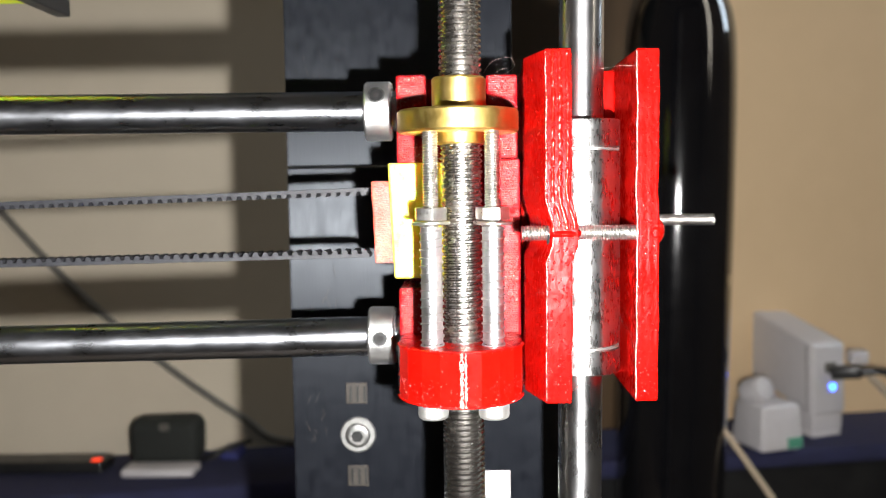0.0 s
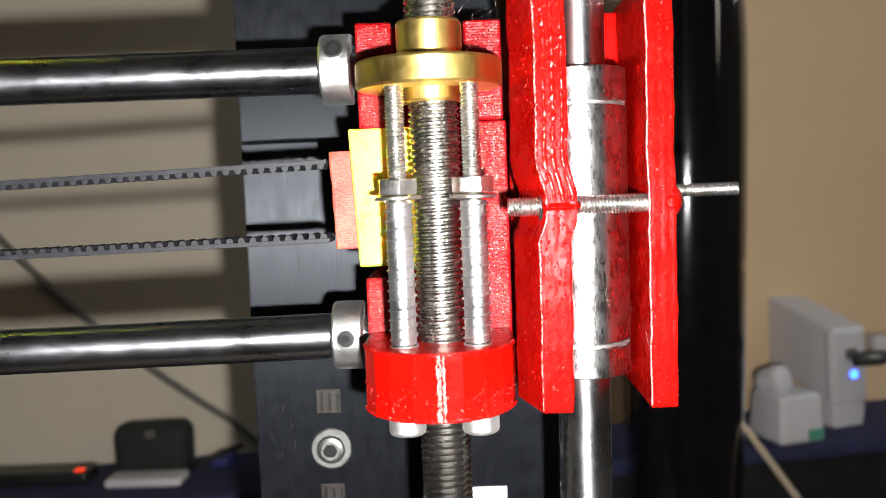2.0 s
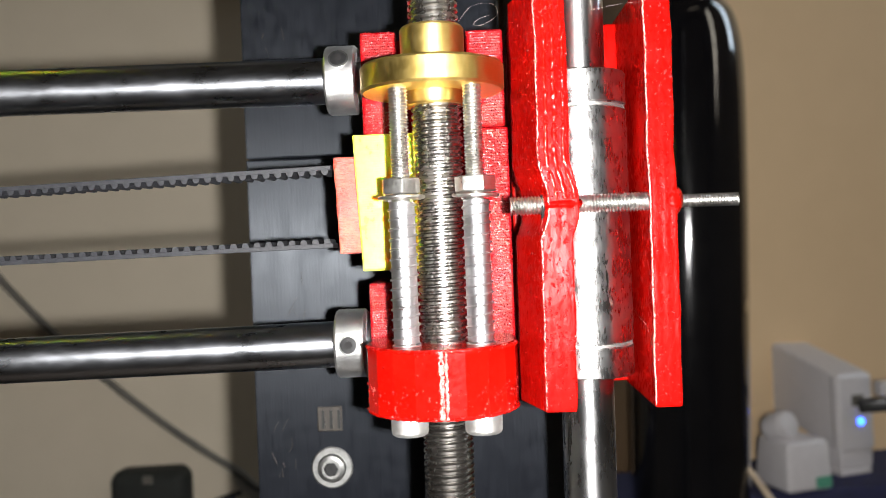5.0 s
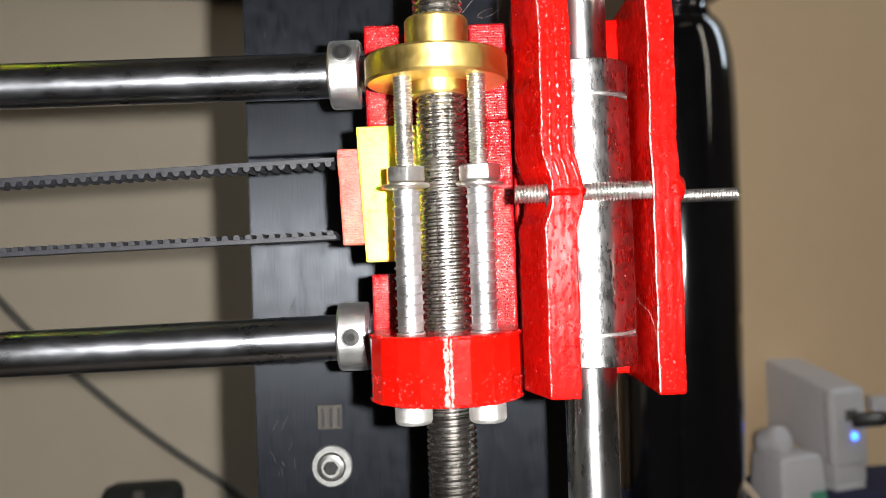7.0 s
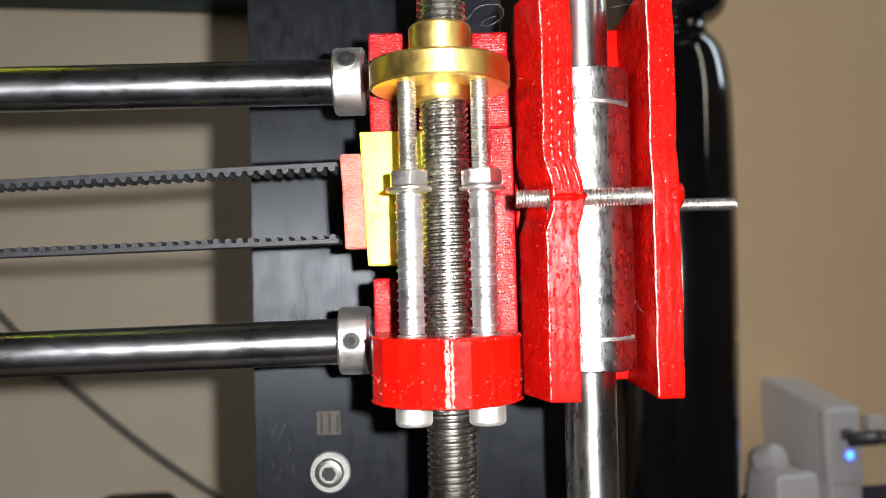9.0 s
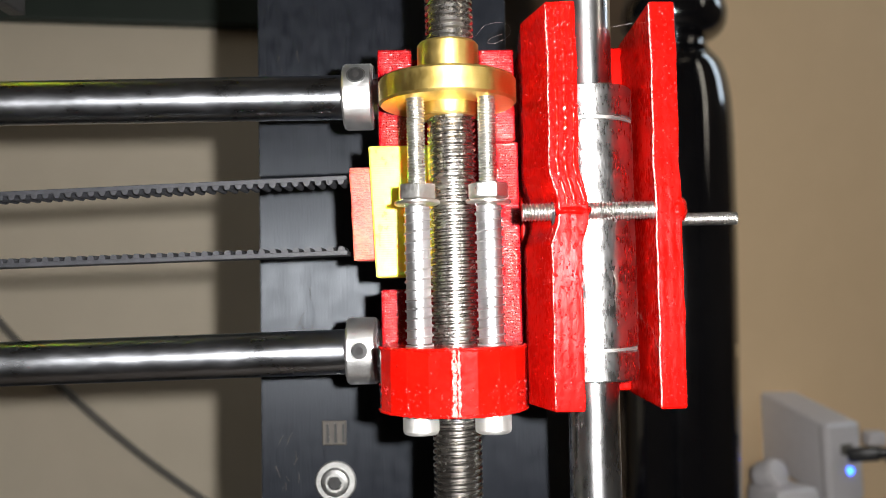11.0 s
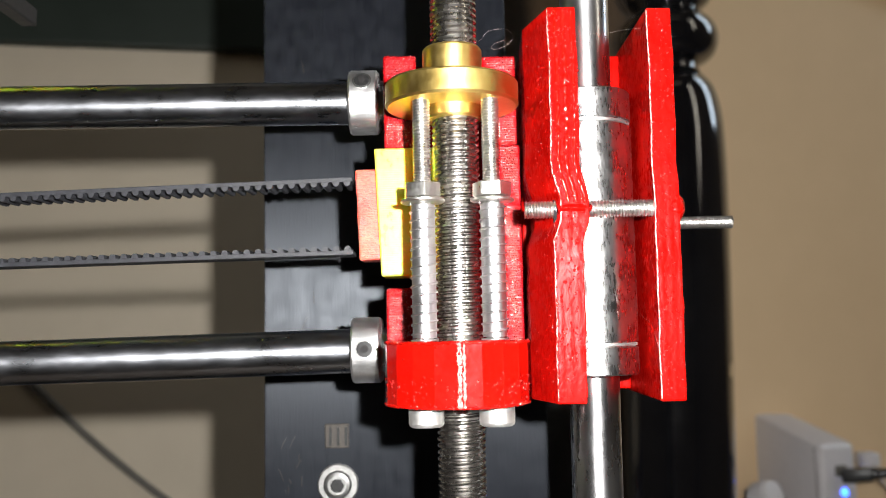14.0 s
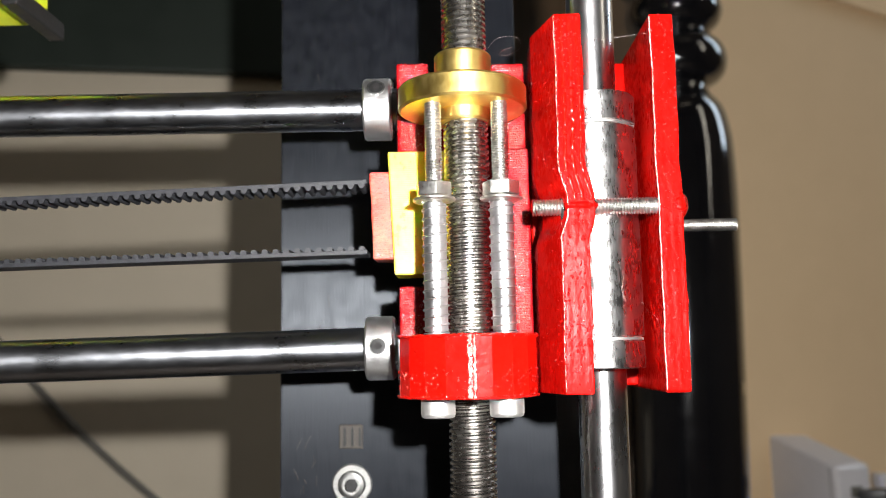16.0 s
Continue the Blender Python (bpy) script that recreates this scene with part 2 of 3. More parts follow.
def lathe(profile, segs=48, m=None):
    """A turned solid round z from (radius, z) pairs, closed at both ends."""
    bm = bmesh.new()
    rings = []
    for r, z in profile:
        rings.append([bm.verts.new((r * math.cos(2 * math.pi * i / segs), r * math.sin(2 * math.pi * i / segs), z)) for i in range(segs)])
    for a, b in zip(rings, rings[1:]):
        for i in range(segs):
            j = (i + 1) % segs
            bm.faces.new((a[i], a[j], b[j], b[i]))
    bm.faces.new(list(reversed(rings[0])))
    bm.faces.new(rings[-1])
    bmesh.ops.recalc_face_normals(bm, faces=bm.faces[:])
    if m:
        bm.transform(m)
    return bm


def thread(r, pitch, depth, z0, z1, segs=28, m=None, crest=0.10, root=0.10):
    """A threaded rod with a real helix: crest, flank, root, flank in every turn, and a solid core."""
    prof = [(0.0, r), (crest, r), (0.5 - root / 2 + crest / 2, r - depth), (0.5 + root / 2 + crest / 2, r - depth)]
    turns = int((z1 - z0) / pitch) + 2
    rows = [(z0 + pitch * (k - 1 + f), rr) for k in range(turns + 1) for f, rr in prof]
    verts, faces = [], []
    for z, rr in rows:
        for i in range(segs):
            a = 2 * math.pi * i / segs
            verts.append((rr * math.cos(a), rr * math.sin(a), min(z1, max(z0, z + pitch * i / segs))))
    for k in range(len(rows) - 1):
        for i in range(segs):
            j = (i + 1) % segs
            up = len(prof) if j == 0 else 0
            if k + up + 1 < len(rows):
                faces.append((k * segs + i, (k + up) * segs + j, (k + up + 1) * segs + j, (k + 1) * segs + i))
    core = lathe([((r - depth) * 0.8, z0), ((r - depth) * 0.985, z0 + 0.02 * pitch), ((r - depth) * 0.985, z1 - 0.02 * pitch), ((r - depth) * 0.8, z1)], segs)
    me = bpy.data.meshes.new("thread")
    me.from_pydata(verts, [], faces)
    core.from_mesh(me)
    bpy.data.meshes.remove(me)
    if m:
        core.transform(m)
    return core


def tube(points, r, segs=8, closed=False):
    """A round tube along a line of points."""
    pts = [Vector(p) for p in points]
    bm = bmesh.new()
    rings = []
    up = Vector((0.13, 0.21, 0.97))
    for k, p in enumerate(pts):
        d = (pts[min(k + 1, len(pts) - 1)] - pts[max(k - 1, 0)]).normalized()
        side = d.cross(up).normalized()
        other = side.cross(d)
        rings.append([bm.verts.new(p + r * (math.cos(2 * math.pi * i / segs) * side + math.sin(2 * math.pi * i / segs) * other)) for i in range(segs)])
    for a, b in zip(rings, rings[1:]):
        for i in range(segs):
            bm.faces.new((a[i], a[(i + 1) % segs], b[(i + 1) % segs], b[i]))
    bm.faces.new(rings[0])
    bm.faces.new(rings[-1])
    bmesh.ops.recalc_face_normals(bm, faces=bm.faces[:])
    return bm


def bend(points, n=40):
    """A smooth line through a few points."""
    pts = [Vector(p) for p in points]
    pts = [2 * pts[0] - pts[1]] + pts + [2 * pts[-1] - pts[-2]]
    out = []
    for k in range(1, len(pts) - 2):
        a, b, c, d = pts[k - 1:k + 3]
        for i in range(n):
            t = i / n
            out.append(0.5 * (2 * b + (c - a) * t + (2 * a - 5 * b + 4 * c - d) * t * t + (3 * b - a - 3 * c + d) * t ** 3))
    return out + [pts[-2]]


def prism(poly, z0, z1, rows=1, shift=None, bev=0.0, segs=2):
    """An upright solid over a plan of (x, y) corners; shift(z) moves it sideways on its way up."""
    bm = bmesh.new()
    rings = []
    for k in range(rows + 1):
        z = z0 + (z1 - z0) * k / rows
        dx, dy = shift(z) if shift else (0, 0)
        rings.append([bm.verts.new((x + dx, y + dy, z)) for x, y in poly])
    n = len(poly)
    for a, b in zip(rings, rings[1:]):
        for i in range(n):
            bm.faces.new((a[i], a[(i + 1) % n], b[(i + 1) % n], b[i]))
    bm.faces.new(list(reversed(rings[0])))
    bm.faces.new(rings[-1])
    bmesh.ops.recalc_face_normals(bm, faces=bm.faces[:])
    return bevelled(bm, bev, segs, 50)


def roughened(bm, amount, scale):
    """Small uneven waves, as a printed part has."""
    for v in bm.verts:
        v.co += Vector((noise.noise(v.co * scale), noise.noise(v.co * scale + Vector((7, 1, 3))), noise.noise(v.co * scale + Vector((2, 9, 5))))) * amount
    return bm


ALONG_X = Matrix.Rotation(radians(90), 4, "Y")
ALONG_Y = Matrix.Rotation(radians(-90), 4, "X")

# ---- room ----
# the wall behind the printer stands askew to it; its own frame has y = 0 on the painted face
WALL = Matrix.Translation((0, 0.405, 0)) @ Matrix.Rotation(radians(10), 4, "Z")


def on_wall(bm):
    bm.transform(WALL)
    return bm


solo("floor", box(-1.3, 1.3, -1.8, 0.80, -0.80, -0.75), floor_mat, "brown wooden floor of the room", "floor", kind="structure")
solo("ceiling", box(-1.3, 1.3, -1.8, 0.80, 1.6, 1.65), far_wall_mat, "unseen ceiling added dark brown to hold down bounced light", "ceiling", kind="structure")
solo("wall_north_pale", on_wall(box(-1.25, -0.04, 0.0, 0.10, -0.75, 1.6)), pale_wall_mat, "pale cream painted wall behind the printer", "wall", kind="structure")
solo("wall_north", on_wall(box(-0.04, 1.25, 0.0, 0.10, -0.75, 1.6)), wall_mat, "plain beige painted wall behind the printer", "wall", kind="structure")
solo("wall_south", box(-1.2, 1.2, -1.7, -1.6, -0.75, 1.6), far_wall_mat, "unseen wall added dark brown to hold down bounced light", "wall", kind="structure")
solo("wall_east", box(1.1, 1.2, -1.6, 0.75, -0.75, 1.6), far_wall_mat, "unseen wall added dark brown to hold down bounced light", "wall", kind="structure")
solo("wall_west", box(-1.2, -1.1, -1.6, 0.75, -0.75, 1.6), far_wall_mat, "unseen wall added dark brown to hold down bounced light", "wall", kind="structure")
solo("wall_board", on_wall(box(-0.75, -0.03, -0.010, -0.0002, 0.1725, 0.62, 0.002)), green_mat, "dark green board hung on the pale wall", "board")
# thin tube that draws a faint slanting line high on the wall
solo("wall_raised_line", on_wall(tube([(0.255, -0.0020, 0.2495), (0.318, -0.0020, 0.2330), (0.42, -0.0020, 0.207)], 0.0022, 10)), wall_mat, "thin raised line slanting along the beige wall", "conduit")

# benches
bench = thing("bench", "low bench covered with navy blue cloth", "bench")
BZ = -0.1350
# added dark brown panel, covers the beige wall between rod and post
solo("brown_wall_sheet", on_wall(box(0.030, 0.127, -0.012, -0.0005, BZ, 0.60, 0.0015)), panel_mat, "dark brown panel added on the wall behind the black post", "panel")
part("cloth_top", on_wall(roughened(box(-0.8, 0.8, -0.076, -0.002, BZ - 0.012, BZ, 0.004, 3), 0.0006, 60)), cloth_mat, bench, "navy blue cloth")
part("base", on_wall(box(-0.79, 0.79, -0.068, -0.006, -0.75, BZ - 0.012)), black_plastic, bench, "dark base")
table = thing("printer_table", "plain table under the printer frame", "table")
part("tabletop", box(-0.5, 0.3, -0.10, 0.16, -0.33, -0.30, 0.003), floor_mat, table)
for lx, ly in ((-0.46, -0.07), (0.26, -0.07), (-0.46, 0.13), (0.26, 0.13)):
    part("leg", box(lx - 0.02, lx + 0.02, ly - 0.02, ly + 0.02, -0.75, -0.33, 0.002), floor_mat, table)

# turned black post
def turned_post():
    bands = [(0.0262, -0.685), (0.0267, -0.4), (0.0275, -0.15), (0.0279, 0.0), (0.0275, 0.06), (0.0267, 0.09), (0.0252, 0.105), (0.0225, 0.1155),
             (0.0187, 0.1215), (0.0159, 0.1245), (0.0152, 0.1268), (0.0155, 0.1288), (0.0197, 0.1312), (0.0232, 0.1350), (0.0247, 0.1400),
             (0.0245, 0.1450), (0.0222, 0.1500), (0.0182, 0.1538), (0.0159, 0.1560), (0.0172, 0.1580), (0.0212, 0.1620), (0.0232, 0.1670),
             (0.0227, 0.1720), (0.0197, 0.1770), (0.0167, 0.1800), (0.0177, 0.185), (0.0247, 0.195), (0.0272, 0.22), (0.0272, 0.60)]
    prof = [(p.x, p.y) for p in bend([(r, z, 0) for r, z in bands], 5)]
    base = thing("furniture_post", "turned furniture post in glossy black lacquer, chipped on one side", "furniture post")
    body = part("turned_body", lathe(prof, 56), lacquer_mat, base, smooth="all")
    chip = part("chip", lathe([(0.0002, -0.0002), (0.0011, 0.0), (0.0013, 0.0005), (0.0006, 0.0009)], 8, pose(0.0221, -0.0172, -0.022, 90, 0, 52) @ Matrix.Diagonal((1.3, 2.9, 1, 1))), chip_mat, base, "bare wood chip in the lacquer")
    base.matrix_world = pose(0.1212, 0.325, 0.0010, 0, 1.3, 0) @ Matrix.Scale(1.095, 4)
    return base


turned_post()

# ---- printer frame ----
plate = thing("frame_plate", "upright black anodised frame plate with fine scratches", "frame plate")
part("plate", prism([(-0.0418, 0.0446), (0.0195, 0.0446), (0.0195, 0.0506), (-0.0418, 0.0506)], -0.30, 0.034, bev=0.0004), plate_mat, plate)
part("upper_plate", prism([(-0.0418, 0.0446), (0.0125, 0.0446), (0.0125, 0.0506), (-0.0418, 0.0506)], 0.0342, 0.32, bev=0.0004), plate_mat, plate)
# added black strip, fills the gap between plate edge and upright rod
part("rear_black_strip", box(0.0150, 0.0275, 0.0508, 0.0560, -0.30, 0.033, 0.0004), black_plastic, plate)
for sz in (-0.0212, -0.0418):
    stamp = part("stamp_mark", box(-0.0287, -0.0235, 0.0443, 0.0450, sz - 0.0026, sz + 0.0026, 0.0002), stamp_mat, plate, "square stamped mark showing bare metal")
    for k in range(3):
        x = -0.0278 + k * 0.0017
        part("stroke", box(x, x + 0.0006, 0.0441, 0.0444, sz - 0.0020, sz + 0.0019), black_steel, stamp)

# fine bright scratches rubbed into the black finish
rnd = random.Random(11)
for cx, cz, n in ((-0.0345, -0.0285, 9), (-0.0300, 0.0040, 5), (-0.0365, 0.0560, 4)):
    for k in range(n):
        x, z = cx + rnd.uniform(-0.004, 0.004), cz + rnd.uniform(-0.005, 0.005)
        dx, dz = rnd.uniform(-0.0012, 0.0012), rnd.uniform(0.0008, 0.0028)
        part("scratch", tube([(x, 0.04457, z), (x + 0.4 * dx, 0.04456, z + 0.5 * dz), (x + dx, 0.04457, z + dz)], rnd.uniform(0.00004, 0.00008), 5), stamp_mat, plate, "fine scratch")


def plate_bolt(x, y, z):
    b = thing("button_head_bolt", "steel button head bolt with a washer in the black plate", "bolt")
    part("washer", lathe([(0.0042, 0), (0.0044, 0.0002), (0.0044, 0.0006), (0.0041, 0.0008)], 40, pose(x, y, z, 90)), dull_steel, b)
    part("head", lathe([(0.0030, 0.0008), (0.0030, 0.0013), (0.0027, 0.0018), (0.0020, 0.0021), (0.0015, 0.0021), (0.0014, 0.0012)], 40, pose(x, y, z, 90)), dull_steel, b)
    part("socket", lathe([(0.0015, 0.0), (0.0014, 0.00005)], 6, pose(x, y - 0.00212, z, 90)), black_steel, b)
    return b


plate_bolt(-0.0259, 0.0445, -0.0314)

card = thing("paper_label", "small white printed label stuck on the frame plate", "label")
part("paper", box(0.0035, 0.0112, 0.0440, 0.0444, -0.075, -0.0408), label_mat, card)
for k in range(7):
    part("bar", box(0.0042, 0.0056, 0.0438, 0.0440, -0.0470 - k * 0.0007, -0.0467 - k * 0.0007), ink_mat, card)

# ---- threaded screw and its nut ----
screw = thing("lead_screw", "upright stainless steel threaded screw", "threaded screw")
part("threaded_shaft", thread(0.0040, 0.00106, 0.00048, -0.10, 0.13, 48, crest=0.34, root=0.12), steel_screw, screw)
part("lower_shaft", lathe([(0.0036, -0.30), (0.0036, -0.0999)], 24), steel_screw, screw)

nut = thing("brass_nut", "round flanged brass nut on the threaded screw", "brass nut")
part("flange", lathe([(0.0042, 0.0390), (0.0110, 0.0390), (0.0114, 0.0394), (0.0114, 0.0428), (0.0111, 0.0432), (0.0042, 0.0432)], 96, pose(-0.0005, 0, 0)), brass_mat, nut)
part("upper_boss", lathe([(0.0042, 0.0432), (0.0051, 0.0432), (0.0051, 0.0489), (0.0048, 0.0493), (0.0041, 0.0493)], 72, pose(-0.0003, 0, 0)), brass_mat, nut)
part("lower_boss", lathe([(0.0041, 0.0369), (0.0049, 0.0369), (0.0051, 0.0372), (0.0051, 0.0390), (0.0042, 0.0390)], 72, pose(-0.0003, 0, 0)), brass_mat, nut)

# ---- red printed bracket ----
bracket = thing("axis_bracket", "red printed plastic bracket with round nut holder and bearing clamp", "printed bracket")
part("upper_block", box(-0.0127, -0.0067, 0.0080, 0.0285, 0.0335, 0.0510, 0.0004), red_block, bracket)
part("lower_block", box(-0.0127, -0.0067, 0.0080, 0.0285, -0.0100, 0.0088, 0.0004), red_block, bracket)
part("side_wall", box(0.0052, 0.0114, 0.0093, 0.0285, 0.0345, 0.0510, 0.0004), red_block, bracket)
part("side_wall", box(0.0052, 0.0118, 0.0089, 0.0285, -0.0100, 0.0344, 0.0004), red_block, bracket)
part("back_web", box(-0.0069, 0.0054, 0.0150, 0.0280, -0.0100, 0.0509), red_block, bracket)
# round nut holder, in flat facets
ring_plan = []
for k in range(11):
    a = radians(180 + k * 18)
    ring_plan.append((-0.0005 + 0.0120 * math.cos(a), -0.0003 + 0.0120 * math.sin(a)))
ring_plan += [(0.0114, 0.0095), (-0.0124, 0.0095)]
part("nut_holder", roughened(prism(ring_plan, -0.0109, -0.0004, 6, bev=0.0005), 0.00005, 900), red_ring, bracket)

# crusty first and last layers round the holder
for ez in (-0.0007, -0.0106):
    rim = [(-0.0005 + 0.01185 * math.cos(radians(a)), -0.0003 + 0.01185 * math.sin(radians(a)), ez) for a in range(184, 357, 1)]
    part("edge_bead", roughened(tube(rim, 0.00022, 8), 0.00026, 2600), red_ring, bracket, smooth="all")

# the seam, where every layer begins and ends: two rough columns of beads
for sx in (-0.0005, -0.0002, 0.0004):
    seam = [(sx, -0.01222, -0.0107 + 0.0101 * k / 60) for k in range(61)]
    part("seam_bead", roughened(tube(seam, 0.00020, 8), 0.00030, 2400), glint_bead, bracket, smooth="all")

RX, RY = 0.0227, 0.0020


def kink(z, amount):
    d = z - 0.0200
    s = max(0.0, 1 - max(0.0, d - 0.0008) / 0.0068) if d > 0 else max(0.0, 1 - max(0.0, -d - 0.0012) / 0.0042)
    s = s * s * (3 - 2 * s)
    return amount * s + 0.00008 * math.sin(z * 190) + 0.00005 * math.sin(z * 610)


left_plan = [(0.0150, -0.0096), (0.0196, -0.0096), (0.0196, -0.0056)]
left_plan += [(RX + 0.0078 * math.cos(radians(a)), RY + 0.0078 * math.sin(radians(a))) for a in range(252, 100, -12)]
left_plan += [(0.0205, 0.0135), (0.0124, 0.0135), (0.0120, 0.0010)]
right_plan = [(0.0313, -0.0086), (0.0354, -0.0086), (0.0364, 0.0270), (0.0312, 0.0270)]
part("clamp_plate", roughened(prism(left_plan, -0.0105, 0.0530, 60, lambda z: (kink(z, 0.0013), 0), bev=0.0004), 0.00012, 420), red_clamp, bracket)
part("clamp_plate", roughened(prism(right_plan, -0.0105, 0.0530, 60, lambda z: (kink(z, 0.0002), 0), bev=0.0004), 0.00012, 420), red_clamp, bracket)
# corner beads, coloured pale so that the edge glint shows
for (ex, ey), amount in (((0.0151, -0.0095), 0.0013), ((0.0314, -0.0085), 0.0002)):
    line = [(ex + kink(z, amount), ey, z) for z in (-0.0100 + 0.0626 * k / 300 for k in range(301))]
    part("edge_bead", roughened(tube(line, 0.00014, 6), 0.00013, 1900), glint_bead, bracket, smooth="all")
# upright strands of the print stand out on the front of the inner plate, beaded and cracked across in places
for x, r, dip in ((0.0163, 0.0006, 0.00052), (0.01755, 0.0008, 0.00070), (0.01890, 0.0006, 0.00051)):
    for z0, z1 in ((0.0210, 0.0322), (0.0324, 0.0400), (0.0402, 0.0526)):
        n = int((z1 - z0) / 0.00025)
        bm = tube([(x + kink(z, 0.0013), -0.0096 + dip, z) for z in (z0 + (z1 - z0) * i / n for i in range(n + 1))], r, 24)
        for v in bm.verts:
            high = min(1.0, max(0.0, (v.co.z - 0.012) / 0.02))
            lump = noise.noise(Vector((v.co.x * 500 + x * 3000, 0, v.co.z * 1000))) + 0.7 * noise.noise(Vector((v.co.x * 1800, 5, v.co.z * 2000)))
            v.co.y -= (0.00010 + 0.00016 * lump) * (0.35 + 0.65 * high) - 0.00008
        part("layer_strand", bm, red_ring, bracket, smooth="all")
# lumps where the clamp bolt goes through
bm = bmesh.new()
bmesh.ops.create_icosphere(bm, subdivisions=4, radius=0.0026, matrix=Matrix.Translation((0.0348, -0.0056, 0.0204)) @ Matrix.Diagonal((0.80, 1.25, 1, 1)))
part("bolt_boss", roughened(bm, 0.00030, 800), red_clamp, bracket, smooth="all")
part("bolt_boss", roughened(tube([(0.0160, -0.0090, 0.0200), (0.0172, -0.0093, 0.0202), (0.0196, -0.0093, 0.0203), (0.0210, -0.0086, 0.0203)], 0.0007, 14), 0.0003, 1100), red_clamp, bracket, smooth="all")


def blobs(name, places, r0, r1, mat, seed):
    """Tiny drops of plastic left on the surface, joined into one mesh."""
    rnd = random.Random(seed)
    bm = bmesh.new()
    for n in range(places[0]):
        p = places[1](rnd)
        r = r0 + (r1 - r0) * rnd.random() ** 2
        bmesh.ops.create_icosphere(bm, subdivisions=1, radius=r, matrix=Matrix.Translation(p) @ Matrix.Diagonal((1, 0.8, 0.8 + 0.7 * rnd.random(), 1)))
    ob = part(name, bm, mat, bracket, smooth="all")
    return tagged(ob, "tiny drops of red plastic", kind="stuff")


def at_front(x0, x1, y, z0, z1, amount=0.0):
    def place(rnd):
        z = z0 + (z1 - z0) * rnd.random()
        u = 0.0 if amount and rnd.random() < 0.3 else rnd.random()
        return Vector((x0 + (x1 - x0) * u + kink(z, amount), y, z))
    return place


def at_side(x, y0, y1, z0, z1, amount, tilt):
    def place(rnd):
        z, f = z0 + (z1 - z0) * rnd.random(), rnd.random() ** 1.5
        return Vector((x + tilt * f + kink(z, amount), y0 + (y1 - y0) * f, z))
    return place


def at_ring(rnd):
    a = radians(188 + 164 * rnd.random())
    f = rnd.random()
    z = -0.0107 + 0.0103 * (f if f < 0.45 else (0.04 * rnd.random() if f < 0.72 else 1 - 0.05 * rnd.random()))
    if rnd.random() < 0.25:
        a, z = radians(272.5 + 7 * (rnd.random() - 0.5)), -0.0107 + 0.0103 * rnd.random()
    # the holder's walls are flat between corners eighteen degrees apart
    r = 0.0120 * math.cos(radians(9)) / math.cos((a % radians(18)) - radians(9))
    return Vector((-0.0005 + r * math.cos(a), -0.0003 + r * math.sin(a), z))


blobs("surface_grit", (620, at_front(0.0152, 0.0196, -0.00975, -0.0102, 0.0527, 0.0013)), 0.00007, 0.00026, red_drop, 1)
blobs("surface_grit", (420, at_front(0.0315, 0.0353, -0.00875, -0.0102, 0.0527, 0.0002)), 0.00006, 0.00024, red_drop, 2)
blobs("surface_grit", (240, at_side(0.0149, -0.0094, 0.0005, -0.0102, 0.0527, 0.0013, -0.0028)), 0.00005, 0.00013, red_drop, 3)
blobs("surface_grit", (380, at_ring), 0.00007, 0.00024, red_drop, 4)
blobs("surface_grit", (900, at_front(-0.0126, -0.0068, 0.0080, 0.0336, 0.0509)), 0.00006, 0.00016, red_drop, 5)
blobs("surface_grit", (560, at_front(-0.0126, -0.0068, 0.0080, -0.0004, 0.0087)), 0.00006, 0.00016, red_drop, 6)
blobs("surface_grit", (1100, at_front(0.0053, 0.0117, 0.0089, 0.0, 0.0343)), 0.00006, 0.00018, red_drop, 7)
blobs("surface_grit", (420, at_front(0.0053, 0.0113, 0.0093, 0.0346, 0.0509)), 0.00006, 0.00016, red_drop, 8)
part("clamp_back", box(0.0123, 0.0314, 0.0135, 0.0230, -0.0100, 0.0520, 0.0004), red_clamp, bracket)
part("bolt_hole_rim", lathe([(0.0021, -0.0003), (0.0023, 0.0), (0.0021, 0.0003)], 20, Matrix.Translation((0.0157, -0.0062, 0.0200)) @ ALONG_X), hole_mat, bracket, "dark bolt hole")

# ---- two spring-loaded screws through the nut ----
def cap_screw(x, y):
    s = thing("cap_screw", "long steel socket cap screw through the red holder", "screw", "screws through the brass nut")
    part("shank", thread(0.0015, 0.0005, 0.00026, -0.0109, 0.0391, 24), steel_small, s, smooth="all")
    part("head", lathe([(0.0024, -0.0140), (0.0027, -0.0138), (0.00285, -0.0134), (0.00285, -0.0111), (0.0027, -0.0109)], 40), head_mat, s, "round knurled head")
    s.matrix_world = pose(x, y, 0)
    return s


def hex_nut(x, y, z, turn):
    n = thing("hex_nut", "small steel hex nut on a cap screw", "nut", "hex nuts")
    bm = bmesh.new()
    bmesh.ops.create_cone(bm, segments=6, radius1=0.0032, radius2=0.0032, depth=0.0024, cap_ends=True)
    bevelled(bm, 0.00022, 2)
    part("body", bm, steel_small, n)
    n.matrix_world = pose(x, y, z, 0, 0, turn)
    return n


def washer(x, y, z, tilt):
    w = solo("washer", lathe([(0.0016, 0.0), (0.0034, 0.0), (0.0036, 0.00015), (0.0036, 0.00045), (0.0034, 0.0006), (0.0016, 0.0006)], 40), steel_small, "thin steel washer under a hex nut", "washer", "washers")
    w.matrix_world = pose(x, y, z, tilt, tilt, 0)
    return w


